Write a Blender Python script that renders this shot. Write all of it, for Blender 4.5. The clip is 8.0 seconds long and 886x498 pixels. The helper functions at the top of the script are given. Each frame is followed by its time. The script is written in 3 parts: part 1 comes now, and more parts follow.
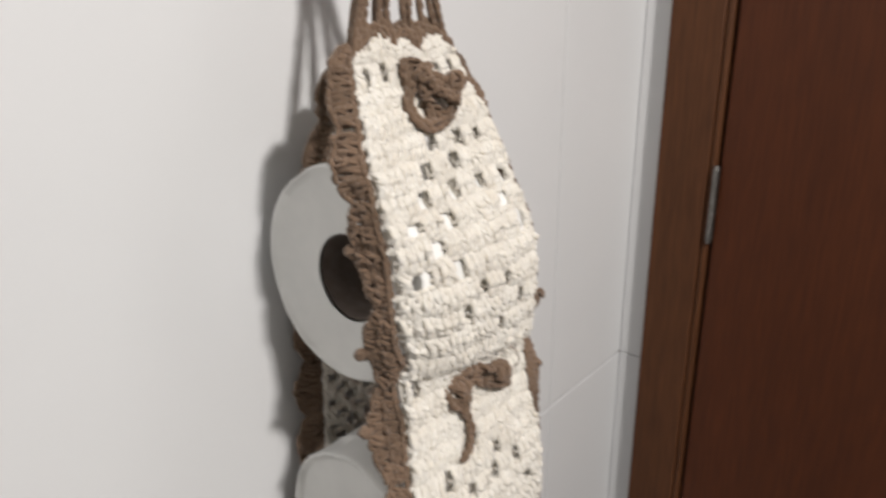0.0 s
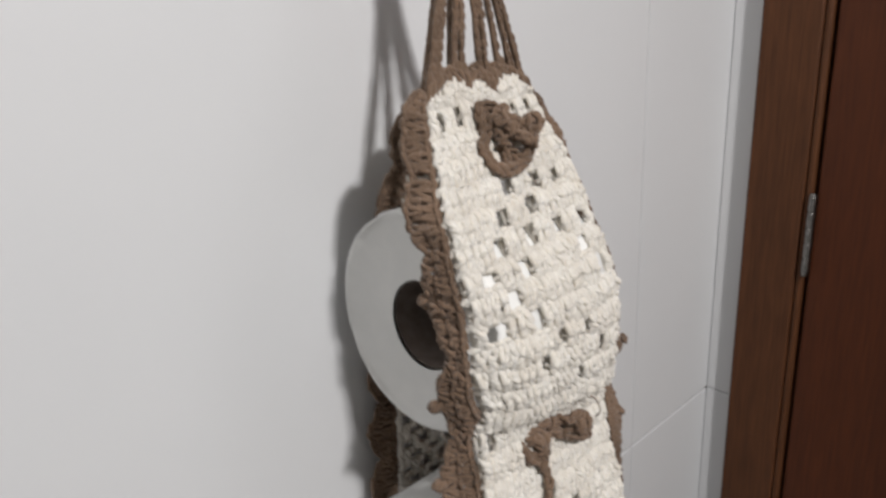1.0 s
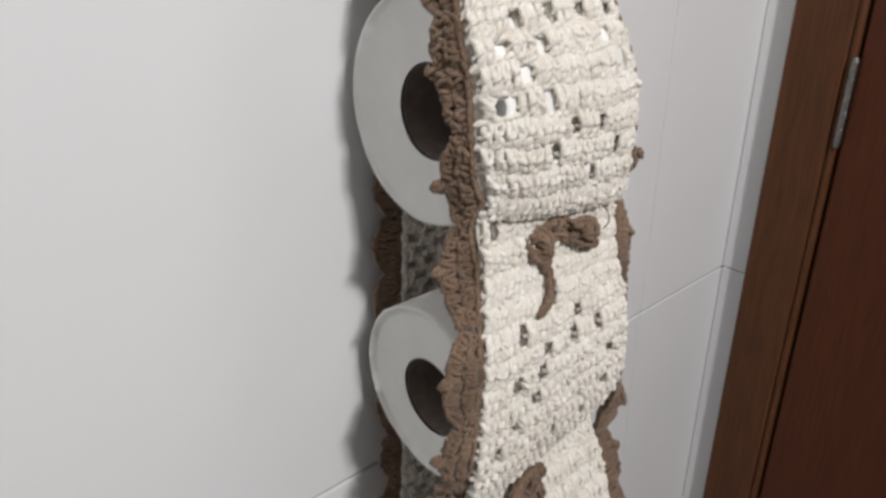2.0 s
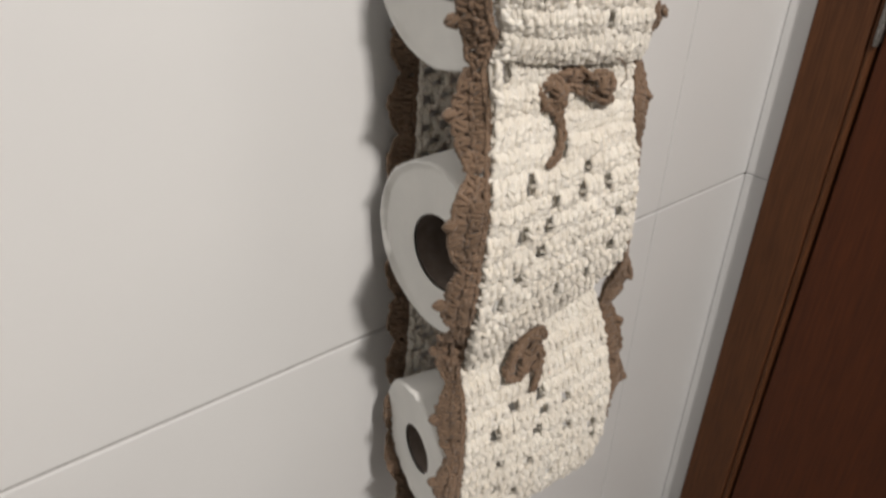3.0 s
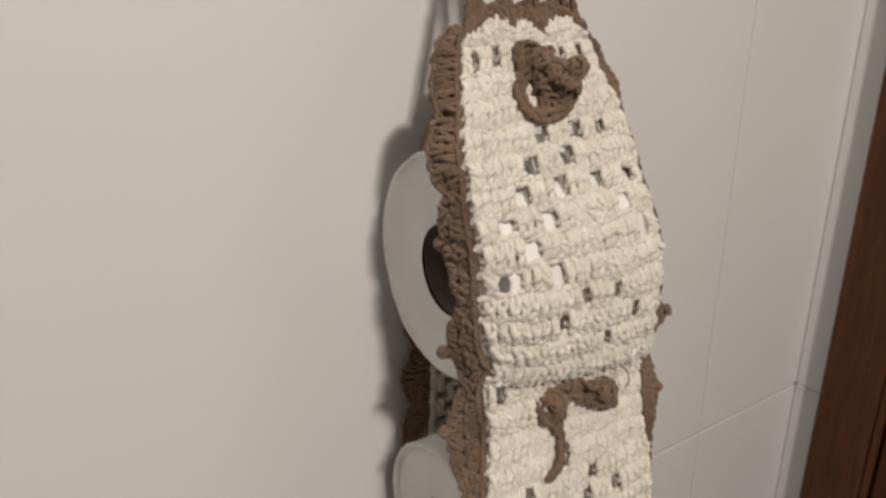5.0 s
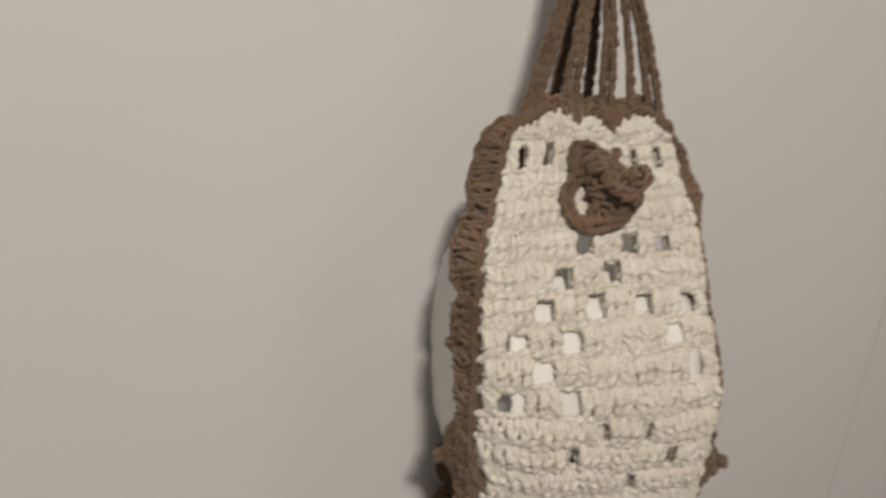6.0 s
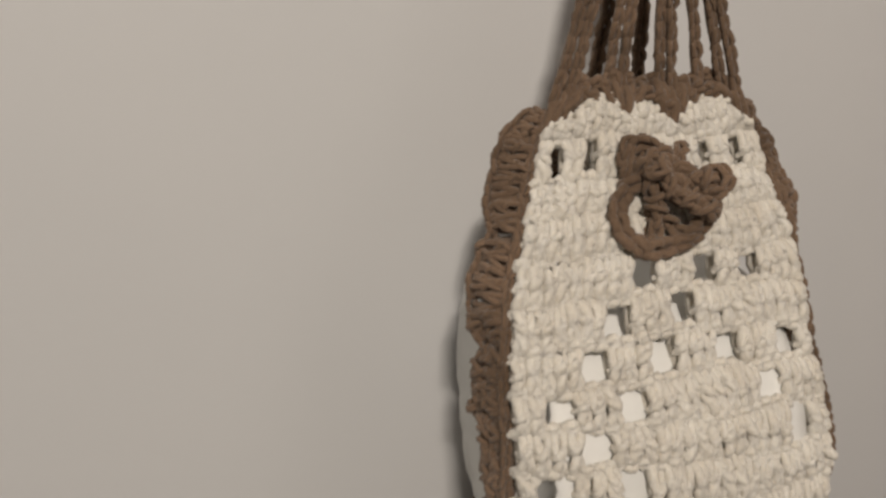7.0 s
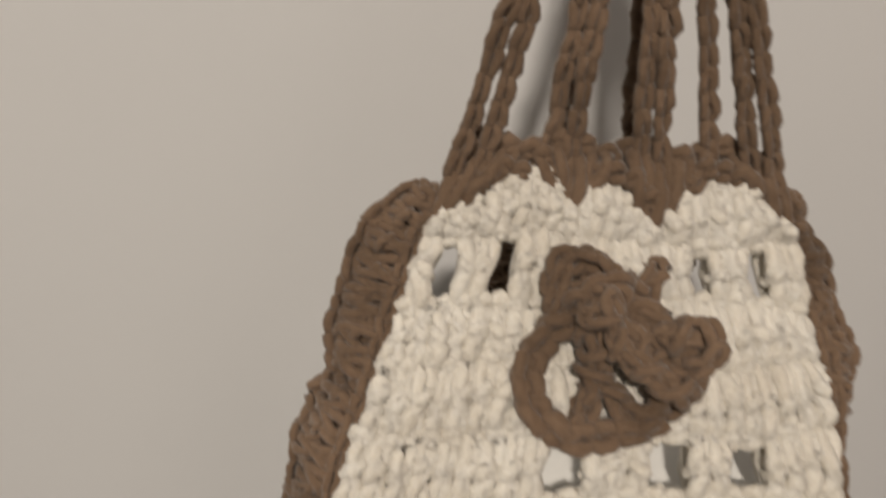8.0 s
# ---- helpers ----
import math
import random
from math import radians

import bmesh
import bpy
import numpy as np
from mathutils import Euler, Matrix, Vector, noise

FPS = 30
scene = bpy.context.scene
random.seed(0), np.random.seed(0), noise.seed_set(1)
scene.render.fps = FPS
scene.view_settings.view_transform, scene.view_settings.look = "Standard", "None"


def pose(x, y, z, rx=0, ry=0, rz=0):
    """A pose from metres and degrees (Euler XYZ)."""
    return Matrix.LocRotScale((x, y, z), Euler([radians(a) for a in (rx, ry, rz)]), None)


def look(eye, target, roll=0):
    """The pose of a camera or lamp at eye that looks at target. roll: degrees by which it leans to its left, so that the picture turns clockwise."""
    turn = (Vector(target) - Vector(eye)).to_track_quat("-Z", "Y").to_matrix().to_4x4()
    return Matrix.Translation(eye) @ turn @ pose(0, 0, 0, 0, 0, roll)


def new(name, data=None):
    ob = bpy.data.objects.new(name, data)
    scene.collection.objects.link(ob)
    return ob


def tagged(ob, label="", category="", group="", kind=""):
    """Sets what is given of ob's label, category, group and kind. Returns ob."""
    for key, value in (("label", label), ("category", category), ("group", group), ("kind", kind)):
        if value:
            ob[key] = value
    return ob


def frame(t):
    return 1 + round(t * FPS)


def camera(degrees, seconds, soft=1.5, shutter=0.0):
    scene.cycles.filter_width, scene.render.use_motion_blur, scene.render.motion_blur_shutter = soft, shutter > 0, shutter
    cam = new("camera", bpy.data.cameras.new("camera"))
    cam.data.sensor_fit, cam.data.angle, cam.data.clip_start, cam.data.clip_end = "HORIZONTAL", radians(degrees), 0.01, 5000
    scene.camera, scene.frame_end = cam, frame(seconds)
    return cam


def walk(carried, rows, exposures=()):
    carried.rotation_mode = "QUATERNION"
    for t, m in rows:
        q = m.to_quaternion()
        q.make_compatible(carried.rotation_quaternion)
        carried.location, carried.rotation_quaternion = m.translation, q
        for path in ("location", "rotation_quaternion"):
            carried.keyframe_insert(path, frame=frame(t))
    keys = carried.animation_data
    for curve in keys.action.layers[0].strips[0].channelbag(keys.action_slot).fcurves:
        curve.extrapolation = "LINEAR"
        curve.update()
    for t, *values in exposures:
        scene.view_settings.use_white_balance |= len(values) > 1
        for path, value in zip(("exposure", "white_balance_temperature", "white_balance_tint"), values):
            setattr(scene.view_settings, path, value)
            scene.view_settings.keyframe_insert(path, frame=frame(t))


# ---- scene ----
cam = camera(64.8, 8.0, 2.7, 0.5)
PATH = [
    (0, (-0.222, -0.347, 1.327), (1.228, 0.866, 0.675), -0.7),
    (0.5, (-0.219, -0.338, 1.341), (1.105, 1.03, 0.728), -3.3),
    (0.8, (-0.212, -0.339, 1.345), (1.072, 1.073, 0.749), -3.5),
    (1, (-0.21, -0.337, 1.338), (1.105, 1.046, 0.739), -2.7),
    (1.2, (-0.203, -0.340, 1.317), (1.123, 1.033, 0.722), -2.1),
    (1.5, (-0.209, -0.342, 1.297), (1.077, 1.008, 0.571), -0.9),
    (2, (-0.213, -0.35, 1.27), (0.995, 1.021, 0.456), -0.4),
    (2.2, (-0.215, -0.355, 1.264), (0.95, 1.04, 0.431), -0.4),
    (3.3, (-0.221, -0.374, 1.227), (0.871, 0.954, 0.205), 1.9),
    (3.5, (-0.22, -0.374, 1.235), (0.901, 0.982, 0.285), 1.4),
    (4, (-0.209, -0.367, 1.262), (0.935, 1.015, 0.379), 0.1),
    (4.5, (-0.192, -0.363, 1.302), (0.944, 1.121, 0.588), -0.1),
    (4.7, (-0.184, -0.363, 1.315), (0.903, 1.16, 0.609), -0.6),
    (5.8, (-0.114, -0.363, 1.339), (0.667, 1.385, 0.759), 5.1),
    (6, (-0.095, -0.366, 1.35), (0.488, 1.439, 0.715), 4.8),
    (6.5, (-0.082, -0.336, 1.35), (0.349, 1.5, 0.683), 2.8),
    (7, (-0.064, -0.299, 1.346), (0.396, 1.521, 0.656), 0.7),
    (7.2, (-0.046, -0.286, 1.348), (0.271, 1.559, 0.651), 2.0),
    (7.5, (-0.006, -0.25, 1.349), (0.297, 1.557, 0.548), 3.7),
    (8, (0.014, -0.218, 1.358), (0.183, 1.594, 0.529), 3.9),
]
EXPOSURES = [(0.0, 0.20, 6250, 10), (0.5, -0.05, 6100, 10), (1.0, -0.02, 6050, 10), (2.0, 0.10, 6050, 10), (3.3, 0.16, 6600, 10), (3.5, 0.16, 6600, 11), (4.0, 0.32, 6700, 11), (4.5, 0.02, 6850, 12), (5.8, -0.45, 6900, 10), (7.0, -0.57, 6950, 11), (7.5, -0.52, 7050, 11), (8.0, -0.50, 7050, 11)]
walk(cam, [(t, look(eye, target, roll)) for t, eye, target, roll in PATH], EXPOSURES)

# ---- light ----
world = bpy.data.worlds.new("room_air")
world.use_nodes = True
scene.world = world
world.node_tree.nodes["Background"].inputs[0].default_value = (0.9, 0.95, 1.0, 1)
world.node_tree.nodes["Background"].inputs[1].default_value = 0.02

LAMP = Vector((-0.27, -1.48, 2.38))
bulb = bpy.data.lights.new("ceiling_lamp_glow", "AREA")
bulb.shape, bulb.size, bulb.energy, bulb.color = "DISK", 0.13, 43.0, (1.0, 0.93, 0.86)
lamp_ob = new("ceiling_lamp_glow", bulb)
lamp_ob.matrix_world = look(LAMP, LAMP + Vector((0.15, 0.8, -1.0)))


# ---- materials ----
def material(name, base, rough=0.6, metal=0.0):
    m = bpy.data.materials.new(name)
    m.use_nodes = True
    b = m.node_tree.nodes["Principled BSDF"]
    b.inputs["Base Color"].default_value = (*base, 1)
    b.inputs["Roughness"].default_value = rough
    b.inputs["Metallic"].default_value = metal
    return m, m.node_tree.nodes, m.node_tree.links, b


def noise_node(nodes, links, scale, detail=4.0, stretch=None, rough=0.55):
    tc = nodes.new("ShaderNodeTexCoord")
    n = nodes.new("ShaderNodeTexNoise")
    n.inputs["Scale"].default_value, n.inputs["Detail"].default_value = scale, detail
    n.inputs["Roughness"].default_value = rough
    if stretch:
        mp = nodes.new("ShaderNodeMapping")
        mp.inputs["Scale"].default_value = stretch
        links.new(tc.outputs["Object"], mp.inputs[0])
        links.new(mp.outputs[0], n.inputs["Vector"])
    else:
        links.new(tc.outputs["Object"], n.inputs["Vector"])
    return n


def ramp_mix(nodes, links, fac, stops):
    r = nodes.new("ShaderNodeValToRGB")
    r.color_ramp.elements[0].position, r.color_ramp.elements[0].color = stops[0][0], (*stops[0][1], 1)
    r.color_ramp.elements[1].position, r.color_ramp.elements[1].color = stops[-1][0], (*stops[-1][1], 1)
    for p, c in stops[1:-1]:
        e = r.color_ramp.elements.new(p)
        e.color = (*c, 1)
    links.new(fac, r.inputs[0])
    return r.outputs[0]


def multiply(nodes, links, a, b):
    x = nodes.new("ShaderNodeMix")
    x.data_type, x.blend_type = "RGBA", "MULTIPLY"
    x.inputs[0].default_value = 1.0
    links.new(a, x.inputs[6])
    links.new(b, x.inputs[7])
    return x.outputs[2]


def bump(nodes, links, b, height, strength, distance):
    n = nodes.new("ShaderNodeBump")
    n.inputs["Strength"].default_value, n.inputs["Distance"].default_value = strength, distance
    links.new(height, n.inputs["Height"])
    links.new(n.outputs[0], b.inputs["Normal"])


def yarn_material(name, dark, light):
    m, n, l, b = material(name, light, 0.92)
    big = noise_node(n, l, 55, 3)
    c1 = ramp_mix(n, l, big.outputs["Fac"], [(0.3, dark), (0.62, light)])
    geo = n.new("ShaderNodeNewGeometry")
    c2 = ramp_mix(n, l, geo.outputs["Random Per Island"], [(0.0, (0.91, 0.90, 0.89)), (1.0, (1, 1, 1))])
    fine = noise_node(n, l, 700, 4)
    c3 = ramp_mix(n, l, fine.outputs["Fac"], [(0.32, (0.88, 0.87, 0.86)), (0.58, (1, 1, 1))])
    l.new(multiply(n, l, multiply(n, l, c1, c2), c3), b.inputs["Base Color"])
    b.inputs["Sheen Weight"].default_value = 0.2
    b.inputs["Subsurface Weight"].default_value = 0.3
    b.inputs["Subsurface Radius"].default_value = (1.0, 0.92, 0.8)
    b.inputs["Subsurface Scale"].default_value = 0.0022
    b.inputs["Specular IOR Level"].default_value = 0.2
    bump(n, l, b, fine.outputs["Fac"], 0.6, 0.0010)
    return m


WHITE_YARN = yarn_material("cream_cotton_yarn", (0.735, 0.695, 0.62), (0.82, 0.79, 0.72))
BROWN_YARN = yarn_material("taupe_cotton_yarn", (0.122, 0.081, 0.053), (0.208, 0.140, 0.095))


def tile_material():
    m, n, l, b = material("white_glazed_tile", (0.78, 0.79, 0.80), 0.22)
    big = noise_node(n, l, 2.2, 3)
    c = ramp_mix(n, l, big.outputs["Fac"], [(0.3, (0.64, 0.65, 0.66)), (0.7, (0.69, 0.695, 0.70))])
    l.new(c, b.inputs["Base Color"])
    fine = noise_node(n, l, 14, 4)
    rr = n.new("ShaderNodeMapRange")
    rr.inputs["To Min"].default_value, rr.inputs["To Max"].default_value = 0.32, 0.46
    l.new(fine.outputs["Fac"], rr.inputs["Value"])
    l.new(rr.outputs[0], b.inputs["Roughness"])
    b.inputs["Specular IOR Level"].default_value = 0.3
    wave = noise_node(n, l, 30, 2)
    bump(n, l, b, wave.outputs["Fac"], 0.05, 0.002)
    return m


TILE = tile_material()


def speckled(name, dark, light, scale, rough, relief=0.15, stretch=None, metal=0.0):
    m, n, l, b = material(name, light, rough, metal)
    a = noise_node(n, l, scale, 5, stretch)
    big = noise_node(n, l, scale / 9, 3, stretch)
    c1 = ramp_mix(n, l, a.outputs["Fac"], [(0.32, dark), (0.68, light)])
    c2 = ramp_mix(n, l, big.outputs["Fac"], [(0.3, (0.84, 0.84, 0.84)), (0.7, (1, 1, 1))])
    l.new(multiply(n, l, c1, c2), b.inputs["Base Color"])
    bump(n, l, b, a.outputs["Fac"], relief, 0.001)
    b.inputs["Specular IOR Level"].default_value = 0.3
    return m


GROUT = speckled("grey_grout", (0.37, 0.37, 0.37), (0.46, 0.455, 0.45), 300, 0.9)
PLASTER = speckled("white_plaster", (0.60, 0.60, 0.59), (0.66, 0.66, 0.65), 60, 0.9)
FLOOR_TILE = speckled("grey_floor_tile", (0.20, 0.19, 0.18), (0.28, 0.27, 0.26), 40, 0.5)
# assumed grey of the unseen walls, kept low to cut bounced light
BOUNCE_GREY = speckled("bounce_grey_wall", (0.38, 0.375, 0.36), (0.46, 0.45, 0.43), 30, 0.4)
TRIM_WOOD = speckled("varnished_brown_wood", (0.066, 0.0235, 0.0075), (0.112, 0.041, 0.0135), 60, 0.6, 0.12, (8, 8, 0.35))
DOOR_WOOD = speckled("varnished_red_brown_wood", (0.055, 0.0135, 0.0030), (0.084, 0.0215, 0.0050), 45, 0.6, 0.1, (7, 7, 0.4))
STEEL = speckled("brushed_steel", (0.20, 0.195, 0.185), (0.36, 0.35, 0.335), 260, 0.38, 0.1, None, 1.0)
# near-black wood: the shade inside the door gap is put into its colour
SHADED_GAP = speckled("unlit_rebate_wood", (0.02, 0.01, 0.006), (0.03, 0.014, 0.008), 60, 0.8)
CARD = speckled("grey_brown_cardboard", (0.10, 0.080, 0.068), (0.15, 0.122, 0.105), 120, 0.95)
LAMP_WHITE = speckled("white_lamp_plastic", (0.76, 0.76, 0.75), (0.8, 0.8, 0.79), 40, 0.4)


def paper_material():
    m, n, l, b = material("white_tissue_paper", (0.80, 0.80, 0.79), 0.95)
    a = noise_node(n, l, 35, 4)
    c1 = ramp_mix(n, l, a.outputs["Fac"], [(0.3, (0.75, 0.755, 0.74)), (0.7, (0.82, 0.82, 0.80))])
    l.new(c1, b.inputs["Base Color"])
    tc = n.new("ShaderNodeTexCoord")
    w = n.new("ShaderNodeTexWave")
    w.wave_type, w.rings_direction = "RINGS", "X"
    w.inputs["Scale"].default_value, w.inputs["Distortion"].default_value = 230, 3.0
    w.inputs["Detail"].default_value = 2
    l.new(tc.outputs["Object"], w.inputs["Vector"])
    mix = n.new("ShaderNodeMath")
    mix.operation = "ADD"
    l.new(w.outputs["Fac"], mix.inputs[0])
    f = noise_node(n, l, 420, 3)
    l.new(f.outputs["Fac"], mix.inputs[1])
    bump(n, l, b, mix.outputs[0], 0.10, 0.0005)
    b.inputs["Specular IOR Level"].default_value = 0.15
    return m


PAPER = paper_material()


# ---- mesh helpers ----
def part(name, bm, mat, parent=None, label="", smooth=False):
    me = bpy.data.meshes.new(name)
    bm.to_mesh(me)
    bm.free()
    me.materials.append(mat)
    if smooth:
        me.shade_smooth()
    ob = new(name, me)
    if parent:
        ob.parent = parent
        ob.matrix_parent_inverse = parent.matrix_world.inverted()
    if label:
        tagged(ob, label)
    return ob


def box(lo, hi, edge=0.0, bm=None, segments=2):
    bm2 = bmesh.new()
    bmesh.ops.create_cube(bm2, size=1)
    lo, hi = Vector(lo), Vector(hi)
    for v in bm2.verts:
        v.co = Vector([(lo[i] + hi[i]) / 2 + v.co[i] * (hi[i] - lo[i]) for i in range(3)])
    if edge:
        bmesh.ops.bevel(bm2, geom=bm2.edges[:], offset=edge, segments=segments, profile=0.5, affect="EDGES")
    if bm is None:
        return bm2
    tmp = bpy.data.meshes.new("tmp")
    bm2.to_mesh(tmp)
    bm2.free()
    bm.from_mesh(tmp)
    bpy.data.meshes.remove(tmp)
    return bm


def rod(a, b, r, bm=None, seg=20, edge=0.0):
    bm2 = bmesh.new()
    a, b = Vector(a), Vector(b)
    bmesh.ops.create_cone(bm2, cap_ends=True, segments=seg, radius1=r, radius2=r, depth=(b - a).length)
    if edge:
        rims = [e for e in bm2.edges if abs(e.verts[0].co.z - e.verts[1].co.z) < 1e-6]
        bmesh.ops.bevel(bm2, geom=rims, offset=edge, segments=2, profile=0.5, affect="EDGES")
    m = Matrix.Translation((a + b) / 2) @ (b - a).to_track_quat("Z", "Y").to_matrix().to_4x4()
    bm2.transform(m)
    if bm is None:
        return bm2
    tmp = bpy.data.meshes.new("tmp")
    bm2.to_mesh(tmp)
    bm2.free()
    bm.from_mesh(tmp)
    bpy.data.meshes.remove(tmp)
    return bm


def empty(name, at=(0, 0, 0)):
    ob = new(name)
    ob.matrix_world = Matrix.Translation(at)
    ob.empty_display_size = 0.02
    return ob


class Yarn:
    """Collects strands of two-ply yarn and makes one mesh of them."""

    def __init__(self, seed):
        self.v, self.f, self.count = [], [], 0
        self.rng = np.random.default_rng(seed)

    def strand(self, pts, r, closed=False, ply=0.13, sides=8, step=0.0015, jitter=0.0):
        p = np.asarray(pts, float)
        if jitter:
            p = p + self.rng.normal(0, jitter, p.shape)
        # smooth curve through the points
        if len(p) > 2 or closed:
            q = np.vstack([p[-1], p, p[0], p[1]]) if closed else np.vstack([2 * p[0] - p[1], p, 2 * p[-1] - p[-2]])
            out = []
            for k in range(1, len(q) - 2):
                a, b, c, d = q[k - 1:k + 3]
                n = max(2, int(np.linalg.norm(c - b) / step))
                t = np.linspace(0, 1, n, endpoint=False)[:, None]
                out.append(0.5 * (2 * b + (c - a) * t + (2 * a - 5 * b + 4 * c - d) * t**2 + (3 * b - a - 3 * c + d) * t**3))
            if not closed:
                out.append(p[-1:])
            p = np.vstack(out)
        else:
            n = max(2, int(np.linalg.norm(p[1] - p[0]) / step))
            p = p[0] + (p[1] - p[0]) * np.linspace(0, 1, n + 1)[:, None]
        n = len(p)
        tan = (np.roll(p, -1, 0) - np.roll(p, 1, 0)) if closed else np.gradient(p, axis=0)
        tan /= np.linalg.norm(tan, axis=1)[:, None] + 1e-12
        ref = np.array([0.31, 0.83, 0.46])
        if abs((tan @ ref)).mean() > 0.85:
            ref = np.array([0.9, -0.2, 0.3])
        s1 = np.cross(tan, ref)
        s1 /= np.linalg.norm(s1, axis=1)[:, None] + 1e-12
        s2 = np.cross(tan, s1)
        d = np.concatenate([[0], np.cumsum(np.linalg.norm(np.diff(p, axis=0), axis=1))])
        th = np.linspace(0, 2 * np.pi, sides, endpoint=False)
        twist = d / r * 2.1 + self.rng.uniform(0, 6)
        rad = r * (1 + ply * np.cos(3 * th[None, :] - twist[:, None]))
        rad *= self.rng.uniform(0.88, 1.14) * (1 + 0.09 * np.sin(d / 0.0031 + self.rng.uniform(0, 6)))[:, None]
        if not closed:
            rad[0] *= 0.55
            rad[-1] *= 0.55
        ring = p[:, None, :] + rad[:, :, None] * (np.cos(th)[None, :, None] * s1[:, None, :] + np.sin(th)[None, :, None] * s2[:, None, :])
        self.v.append(ring.reshape(-1, 3))
        m = n if closed else n - 1
        i = np.arange(m)[:, None]
        j = np.arange(sides)[None, :]
        a = i * sides + j
        b = i * sides + (j + 1) % sides
        c = ((i + 1) % n) * sides + (j + 1) % sides
        e = ((i + 1) % n) * sides + j
        self.f.append(np.stack([a, b, c, e], -1).reshape(-1, 4) + self.count)
        if not closed:
            k = np.arange(1, sides - 1, 2)
            for base in (0, (n - 1) * sides):
                self.f.append(np.stack([np.full_like(k, base), base + k, base + k + 1, base + (k + 2) % sides], -1)[:-1] + self.count)
                self.f.append(np.array([[base, base + sides - 3, base + sides - 2, base + sides - 1]]) + self.count)
        self.count += n * sides

    def chain(self, pts, r, pitch=0.0052, spread=1.0, seed_side=0):
        """A crocheted chain: linked pairs of strands along a line."""
        p = np.asarray(pts, float)
        q = np.vstack([2 * p[0] - p[1], p, 2 * p[-1] - p[-2]])
        fine = []
        for k in range(1, len(q) - 2):
            a, b, c, d = q[k - 1:k + 3]
            t = np.linspace(0, 1, 24, endpoint=False)[:, None]
            fine.append(0.5 * (2 * b + (c - a) * t + (2 * a - 5 * b + 4 * c - d) * t**2 + (3 * b - a - 3 * c + d) * t**3))
        fine = np.vstack(fine + [p[-1:]])
        d = np.concatenate([[0], np.cumsum(np.linalg.norm(np.diff(fine, axis=0), axis=1))])
        at = lambda s: np.array([np.interp(s, d, fine[:, i]) for i in range(3)])
        n = max(2, int(d[-1] / pitch))
        pitch = d[-1] / n
        for k in range(n):
            s = k * pitch
            a, b = at(s), at(min(s + pitch, d[-1]))
            t = (b - a) / (np.linalg.norm(b - a) + 1e-9)
            side = np.cross(t, (0.15, -1, 0.2))
            side /= np.linalg.norm(side) + 1e-9
            out = np.cross(side, t)
            if out[1] > 0:
                out = -out
            for sg in (-1, 1):
                self.strand([a - t * pitch * 0.15 + side * sg * r * 0.2 * spread - out * r * 0.8,
                             a + t * pitch * 0.45 + side * sg * r * 1.05 * spread + out * r * 0.75,
                             b + t * pitch * 0.10 + side * sg * r * 0.75 * spread + out * r * 0.5,
                             b + t * pitch * 0.30 + side * sg * r * 0.2 * spread - out * r * 0.2], r * 0.9, jitter=r * 0.24, step=0.0014)
        self.strand(fine[::6] + np.array([0, r * 0.6, 0]), r * 1.05, step=0.003)

    def loops(self, pts, size, r, pitch=0.0042):
        """Small crowded loops along a line, as of a ruffle."""
        p = np.asarray(pts, float)
        d = np.concatenate([[0], np.cumsum(np.linalg.norm(np.diff(p, axis=0), axis=1))])
        for s in np.arange(pitch / 2, d[-1], pitch):
            c = np.array([np.interp(s, d, p[:, i]) for i in range(3)])
            a, b = self.rng.normal(0, 1, 3), self.rng.normal(0, 1, 3)
            a /= np.linalg.norm(a)
            b -= a * (a @ b)
            b /= np.linalg.norm(b)
            g = size * self.rng.uniform(0.75, 1.15)
            self.strand([c + g * (math.cos(q) * a + 0.8 * math.sin(q) * b) for q in np.linspace(0, 2 * math.pi, 7)[:-1]], r, closed=True, jitter=r * 0.2)

    def make(self, name, mat, parent=None, label=""):
        v, f = np.vstack(self.v), np.vstack(self.f)
        me = bpy.data.meshes.new(name)
        me.from_pydata(v.tolist(), [], f.tolist())
        me.validate()
        me.materials.append(mat)
        me.shade_smooth()
        ob = new(name, me)
        if parent:
            ob.parent = parent
            ob.matrix_parent_inverse = parent.matrix_world.inverted()
        if label:
            tagged(ob, label)
        return ob


# ---- the room ----
X_DOOR = 0.546          # face of the wall with the door
ROOM_X, ROOM_Y, ROOM_Z = -1.25, -2.1, 2.5


def setting(name, lo, hi, mat, label, category):
    return tagged(part(name, box(lo, hi), mat), label, category, kind="structure")


floor = setting("floor", (ROOM_X - 0.1, ROOM_Y - 0.1, -0.1), (X_DOOR + 0.2, 0.1, 0), FLOOR_TILE, "grey tiled bathroom floor", "floor")
ceiling = setting("ceiling", (ROOM_X - 0.1, ROOM_Y - 0.1, ROOM_Z), (X_DOOR + 0.2, 0.1, ROOM_Z + 0.1), PLASTER, "white painted plaster ceiling", "ceiling")
wall_north = setting("wall_north", (ROOM_X - 0.1, 0.0022, 0), (X_DOOR + 0.2, 0.1, ROOM_Z), GROUT, "wall of large white glazed tiles with thin grey joints", "wall")
# west and south walls are unseen, added to close the room and set its bounce
wall_west = setting("wall_west", (ROOM_X - 0.1, ROOM_Y, 0), (ROOM_X, 0, ROOM_Z), BOUNCE_GREY, "unseen grey wall, toned to limit bounced light", "wall")
wall_south = setting("wall_south", (ROOM_X - 0.1, ROOM_Y - 0.1, 0), (X_DOOR + 0.2, ROOM_Y, ROOM_Z), BOUNCE_GREY, "unseen grey wall, toned to limit bounced light", "wall")

